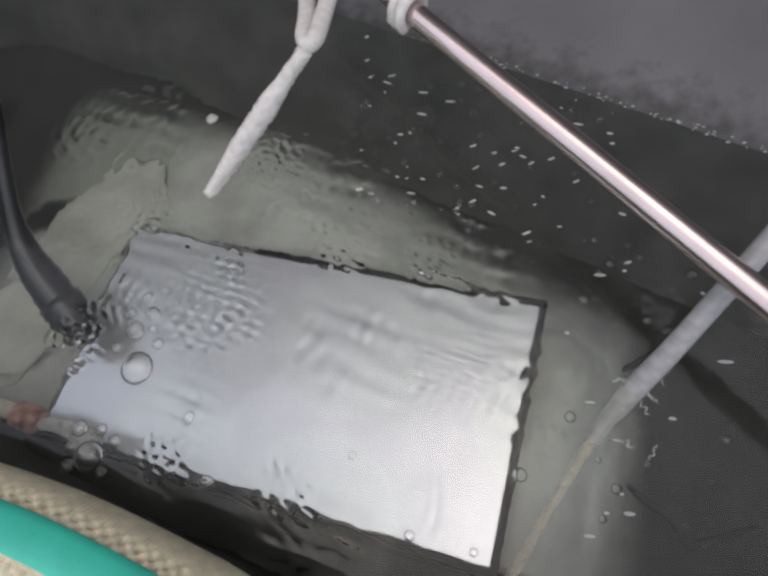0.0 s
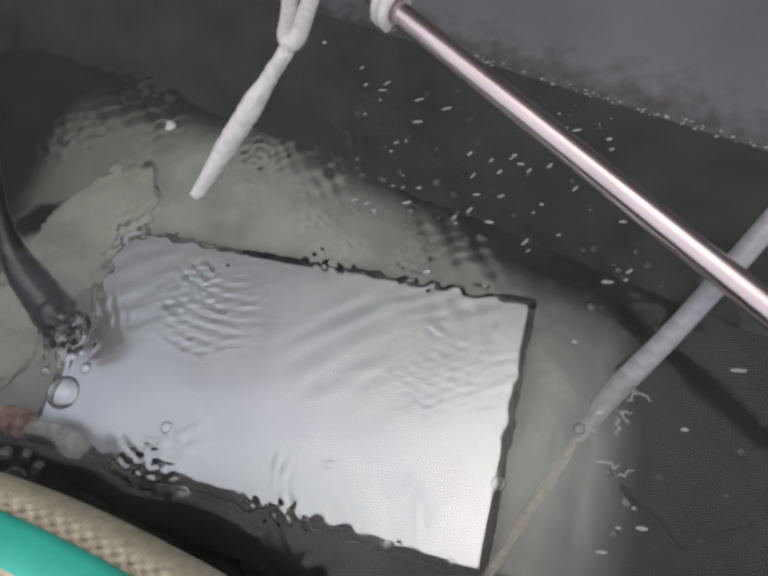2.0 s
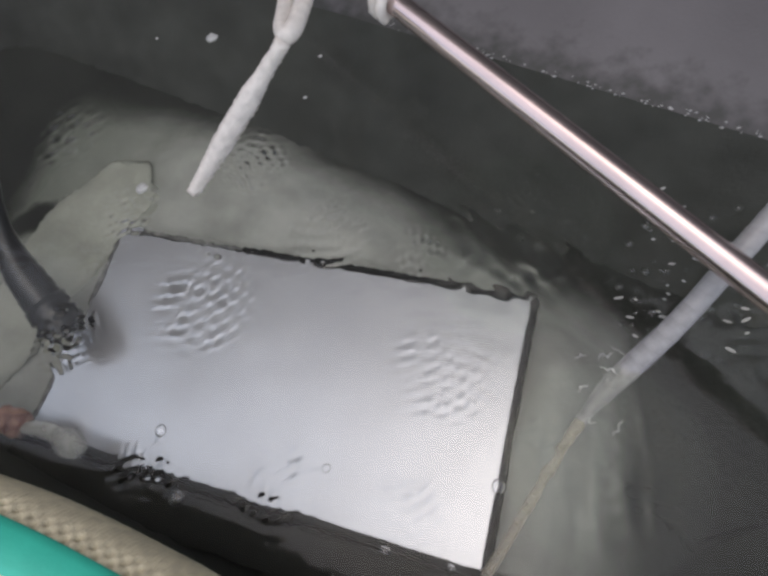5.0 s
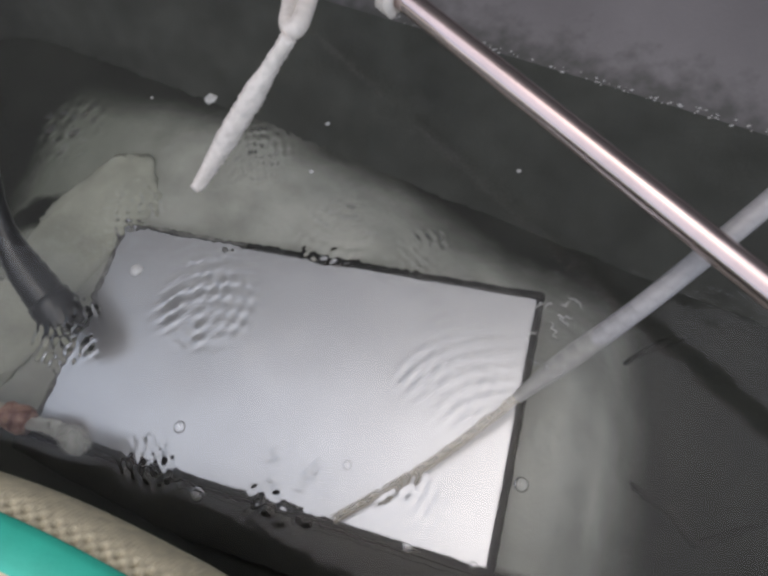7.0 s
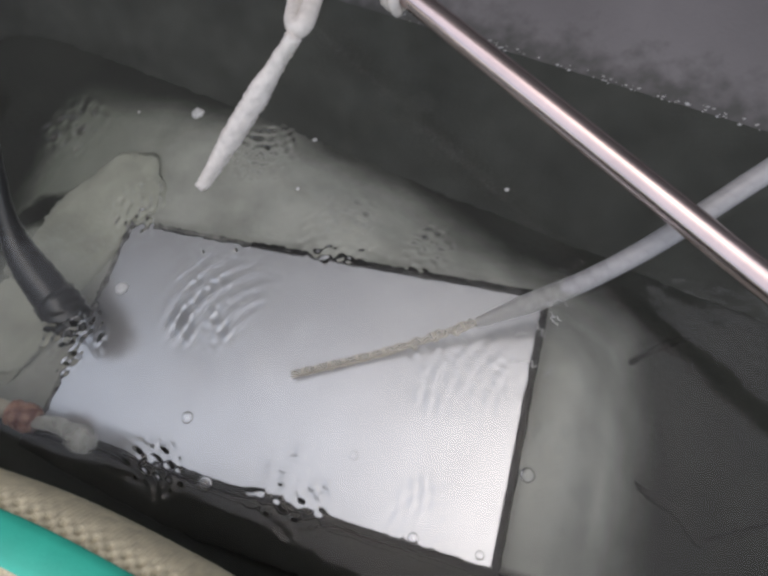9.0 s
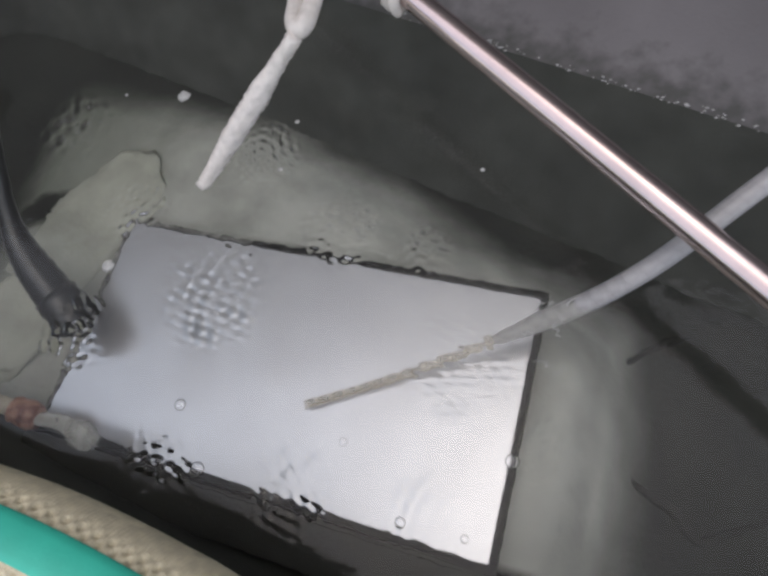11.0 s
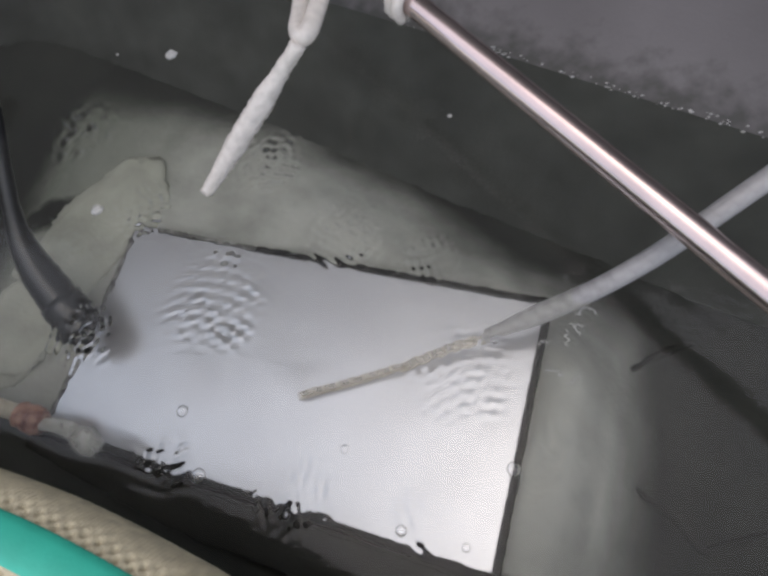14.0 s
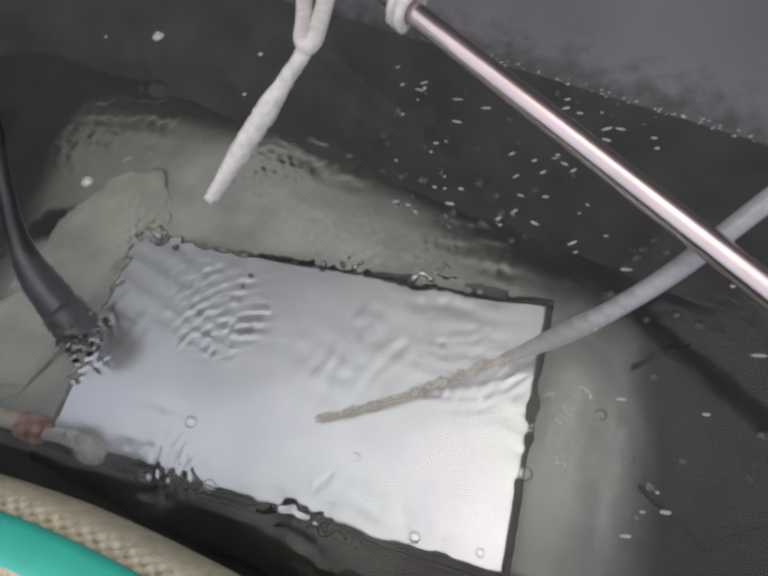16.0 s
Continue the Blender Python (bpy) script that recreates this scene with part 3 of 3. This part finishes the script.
build_ground()
build_unseen_wall()
build_floor()
build_tank()
build_water()
ripples = [build_patch(i) for i in range(len(PATCHES))]
chops = [build_churn(i) for i in range(len(CHURN))]
build_panel()
build_slab("stone_slab", STONE, -0.186, 0.056, -0.0955, (0.066, 0.150, 0.014), -27, 3, "pale stone slab lying beside the white panel")
build_slab("stone_slab", STONE, -0.205, -0.02, -0.088, (0.06, 0.075, 0.012), -15, 2, "pale stone slab under the black pipe")
build_shade_block()
build_pipe()
build_fitting()
build_strand([(0.0885, 0.0011, -0.1035), (0.1007, -0.0088, -0.1045), (0.1138, -0.0170, -0.1045), (0.1232, -0.0313, -0.1045), (0.1384, -0.0266, -0.1045), (0.1611, -0.0190, -0.1045)], 0.0030)
build_strand([(0.0930, 0.0655, -0.1040), (0.1063, 0.0738, -0.1050), (0.1209, 0.0807, -0.1050), (0.1323, 0.0838, -0.1050)], 0.0024)
build_foam_line()
build_rod()
build_nozzle()
air_hose, segments = build_hose()
build_woven_hose()

rng = random.Random(7)
swarm = []
# the long white flecks in swarm and spread take the place of glints
for i in range(110):
    b = build_bubble(rng.uniform(0.0009, 0.0024), 0.7) if i % 2 else build_fleck(rng.uniform(0.0004, 0.0008), rng.uniform(1.5, 4.5))
    f = rng.random()
    swarm.append((b, rng.uniform(-0.07, 0.09), 0.0, f, rng.uniform(0, 1)))
large = [(build_bubble(r, 0.45), x, y) for r, x, y in ((0.0095, -0.186, 0.046), (0.0052, -0.192, 0.068), (0.0040, -0.183, 0.078), (0.0036, -0.197, 0.078), (0.0030, -0.188, 0.088), (0.0082, -0.203, -0.002), (0.0045, -0.212, 0.012), (0.0036, -0.190, 0.006), (0.0024, -0.178, 0.092), (0.0022, -0.200, 0.090), (0.0034, -0.176, 0.060), (0.0028, -0.201, 0.058), (0.0026, -0.181, 0.069), (0.0040, -0.214, -0.008), (0.0030, -0.194, -0.010), (0.0026, -0.216, 0.002), (0.0032, -0.199, 0.012))]
spread = []
for i in range(34):
    b = build_bubble(rng.uniform(0.0010, 0.0028), 0.7) if i % 3 else build_fleck(rng.uniform(0.0004, 0.0009), rng.uniform(1.5, 4.5))
    spread.append((b, rng.uniform(0.045, 0.14), rng.uniform(-0.05, 0.12), rng.random()))
flecks = [(build_fleck(r), x, y) for r, x, y in ((0.0042, -0.163, 0.232), (0.0016, -0.083, 0.208), (0.0015, -0.090, 0.175), (0.0040, -0.190, 0.113), (0.0012, -0.205, 0.236), (0.0014, 0.03, 0.17))]
streaks = [(build_streak(i), rng.uniform(-0.014, 0.014), rng.uniform(-0.018, 0.020), rng.uniform(-80, 80)) for i in range(11)]
drops = [(build_bubble(r, 0.4), x, y) for r, x, y in ((0.0032, -0.150, 0.020), (0.0026, -0.03, -0.030), (0.0022, -0.060, 0.005), (0.0040, -0.135, -0.012), (0.0020, 0.0, -0.035), (0.0034, 0.022, 0.0))]


# ---- what moves ----
def hose_poses(*places):
    """The poses of the hose's segments, from its end back, for a way through five places."""
    p = spline(places, 200)
    p = [p[0] + (p[0] - p[6]).normalized() * (0.002 * i) for i in range(70, 0, -1)] + p
    p.reverse()
    out, here, i = [], p[0], 0
    for _ in range(COUNT):
        while i < len(p) - 2 and (p[i + 1] - here).length < SEG:
            i += 1
        there = here + (p[i + 1] - here).normalized() * SEG
        d = (there - here).normalized()
        side = Vector((0, 0, 1)).cross(d).normalized()
        m = Matrix((d, side, d.cross(side))).transposed().to_4x4()
        out.append(Matrix.Translation(here) @ m)
        here = there
    return out


def motions():
    for n, ob in enumerate(ripples):
        x, y = PATCHES[n][0]
        turn = (-34, 16, -31, 18, -14, 22, 20, -17, 15, -24, 12, -26)[n]
        walk(ob, [(t * 1.6, pose(x, y, 0, 0, 0, turn * t * 1.6)) for t in range(11)])
    for n, ob in enumerate(chops):
        (x, y), high = CHURN[n][0], 0.0012 + 0.0002 * n
        side = -1 if n % 2 else 1
        rows = [(0.3 * i, pose(x + 0.004 * math.sin(1.3 * i + n), y + 0.004 * math.cos(1.1 * i + 2 * n), high, 0, 0, side * 7 * i)) for i in range(15)]
        # the whole train runs off towards the far end of the tank, and comes back
        rows += [(5.0, pose(x + 0.25, y - 0.095, high, 0, 0, side * 112)), (5.8, pose(x + 0.50, y - 0.19, high, 0, 0, side * 122)), (15.25, pose(x + 0.50, y - 0.19, high, 0, 0, side * 150)),
                 (15.55, pose(x + 0.25, y - 0.095, high, 0, 0, side * 160)), (15.85, pose(x, y, high, 0, 0, side * 168)), (16, pose(x - 0.004, y, high, 0, 0, side * 170))]
        walk(ob, rows)
    keys = [
        (0, hose_poses((0.1295, 0.1025, 0.0350), (0.0961, 0.0629, 0.0130), (0.0609, 0.0207, -0.0180), (0.0206, -0.0447, -0.0359), (-0.0010, -0.0811, -0.0377))),
        (1.5, hose_poses((0.1351, 0.1073, 0.0350), (0.1025, 0.0699, 0.0130), (0.0658, 0.0287, -0.0180), (0.0151, -0.0434, -0.0365), (-0.0065, -0.0786, -0.0384))),
        (4, hose_poses((0.1329, 0.1029, 0.0350), (0.1012, 0.0650, 0.0130), (0.0621, 0.0243, -0.0180), (0.0195, -0.0431, -0.0361), (-0.0029, -0.0792, -0.0380))),
        (6.3, hose_poses((0.1322, 0.1111, 0.0350), (0.0973, 0.0753, 0.0130), (0.0582, 0.0401, -0.0180), (0.0122, -0.0080, -0.0391), (-0.0285, -0.0445, -0.0428))),
        (7, hose_poses((0.1318, 0.1177, 0.0350), (0.0860, 0.0806, 0.0130), (0.0437, 0.0511, -0.0180), (-0.0191, 0.0037, -0.0430), (-0.0710, -0.0271, -0.0483))),
        (7.5, hose_poses((0.1315, 0.1211, 0.0350), (0.0837, 0.0877, 0.0130), (0.0360, 0.0596, -0.0180), (-0.0256, 0.0169, -0.0446), (-0.0853, -0.0073, -0.0510))),
        (8, hose_poses((0.1316, 0.1262, 0.0350), (0.0794, 0.0942, 0.0130), (0.0323, 0.0723, -0.0180), (-0.0408, 0.0395, -0.0476), (-0.0977, 0.0222, -0.0542))),
        (8.5, hose_poses((0.1313, 0.1318, 0.0350), (0.0787, 0.0973, 0.0130), (0.0304, 0.0813, -0.0180), (-0.0453, 0.0581, -0.0493), (-0.1057, 0.0416, -0.0563))),
        (9, hose_poses((0.1310, 0.1339, 0.0350), (0.0763, 0.1020, 0.0130), (0.0249, 0.0845, -0.0180), (-0.0462, 0.0651, -0.0498), (-0.1072, 0.0501, -0.0570))),
        (11.3, hose_poses((0.1315, 0.1301, 0.0350), (0.0810, 0.0937, 0.0130), (0.0330, 0.0743, -0.0180), (-0.0392, 0.0486, -0.0480), (-0.0957, 0.0304, -0.0546))),
        (12, hose_poses((0.1325, 0.1346, 0.0350), (0.0791, 0.1001, 0.0130), (0.0269, 0.0803, -0.0180), (-0.0434, 0.0608, -0.0493), (-0.1036, 0.0478, -0.0565))),
        (12.5, hose_poses((0.1322, 0.1367, 0.0350), (0.0771, 0.1032, 0.0130), (0.0227, 0.0844, -0.0180), (-0.0468, 0.0704, -0.0502), (-0.1044, 0.0582, -0.0573))),
        (13.2, hose_poses((0.1306, 0.1367, 0.0350), (0.0769, 0.1037, 0.0130), (0.0254, 0.0850, -0.0180), (-0.0461, 0.0653, -0.0498), (-0.1054, 0.0491, -0.0568))),
        (13.7, hose_poses((0.1301, 0.1349, 0.0350), (0.0787, 0.1019, 0.0130), (0.0288, 0.0816, -0.0180), (-0.0429, 0.0572, -0.0490), (-0.1044, 0.0388, -0.0560))),
        (14.5, hose_poses((0.1304, 0.1340, 0.0350), (0.0799, 0.1013, 0.0130), (0.0313, 0.0835, -0.0180), (-0.0420, 0.0595, -0.0490), (-0.1017, 0.0418, -0.0559))),
        (15.5, hose_poses((0.1298, 0.1281, 0.0350), (0.0832, 0.0966, 0.0130), (0.0322, 0.0750, -0.0180), (-0.0405, 0.0497, -0.0482), (-0.1036, 0.0338, -0.0556))),
        (16, hose_poses((0.1309, 0.1236, 0.0350), (0.0856, 0.0917, 0.0130), (0.0343, 0.0687, -0.0180), (-0.0410, 0.0437, -0.0479), (-0.0950, 0.0292, -0.0544))),
    ]
    for k, seg in enumerate(segments):
        walk(seg, [(t, m[k]) for t, m in keys])
    for b, x, y, f, late in swarm:
        # behind the panel, between its far edge and the wall
        y = 0.125 - 0.3 * x + 0.11 * f
        out, a = (0.24 + 0.08 * f, -0.04 + 0.06 * late), -30 + 60 * late
        walk(b, [(0, pose(x - 0.006, y + 0.004, 0, 0, 0, a)), (2.0, pose(x, y - 0.003, 0, 0, 0, a + 20)), (4.2, pose(x + 0.012, y - 0.006, 0, 0, 0, a)), (6.0, pose(*out, 0, 0, 0, a)),
                 (14.4, pose(*out, 0, 0, 0, a)), (15.4 + 0.3 * late, pose(x + 0.02, y, 0, 0, 0, a)), (16, pose(x + 0.015, y - 0.003, 0, 0, 0, a))])
    for b, x, y, late in spread:
        # the open side: these come and go with the churned water
        out = (0.36 + 0.1 * late, -0.10 - 0.05 * late)
        walk(b, [(0, pose(x, y, 0)), (2.2, pose(x + 0.010, y - 0.006, 0)), (4.2, pose(x + 0.016, y - 0.014, 0)), (5.8, pose(*out, 0)),
                 (15.2, pose(*out, 0)), (15.8, pose(x + 0.012, y + 0.004, 0)), (16, pose(x + 0.010, y + 0.002, 0))])
    for b, x, y in large:
        walk(b, [(0, pose(x, y, 0)), (1.5, pose(x - 0.026, y - 0.010, 0)), (3.0, pose(x - 0.045, y - 0.016, 0)), (4.2, pose(x - 0.07, y - 0.014, 0)), (6.0, pose(x - 0.16, y + 0.01, 0)), (16, pose(x - 0.165, y + 0.02, 0))])
    for b, x, y in flecks:
        walk(b, [(0, pose(x + 0.02, y + 0.10, 0)), (4.2, pose(x - 0.01, y + 0.07, 0)), (6.5, pose(x, y, 0)), (9.2, pose(x - 0.012, y - 0.022, 0)), (12, pose(x - 0.03, y + 0.005, 0)), (16, pose(x - 0.06, y + 0.06, 0))])
    entry = [(0.0, 0.08, 0.0296), (1.5, 0.0742, 0.0194), (4.0, 0.0786, 0.0221), (6.5, 0.0445, 0.0643), (7.5, 0.044, 0.0642), (9.0, 0.035, 0.0645), (12.0, 0.0455, 0.0648), (13.5, 0.0468, 0.0617), (14.5, 0.0459, 0.0659), (15.0, 0.045, 0.0614), (16.0, 0.0387, 0.022)]
    for b, x, y, a in streaks:
        walk(b, [(t, pose(ex + x + 0.002 * math.sin(t * 3 + a), ey + y, 0.0003, 0, 0, a + 20 * math.sin(t * 2 + a))) for t, ex, ey in entry])
    for b, x, y in drops:
        walk(b, [(0, pose(x, y, 0)), (4.2, pose(x - 0.006, y - 0.006, 0)), (8.0, pose(x + 0.004, y - 0.003, 0)), (12, pose(x - 0.004, y + 0.006, 0)), (16, pose(x - 0.002, y + 0.002, 0))])


motions()
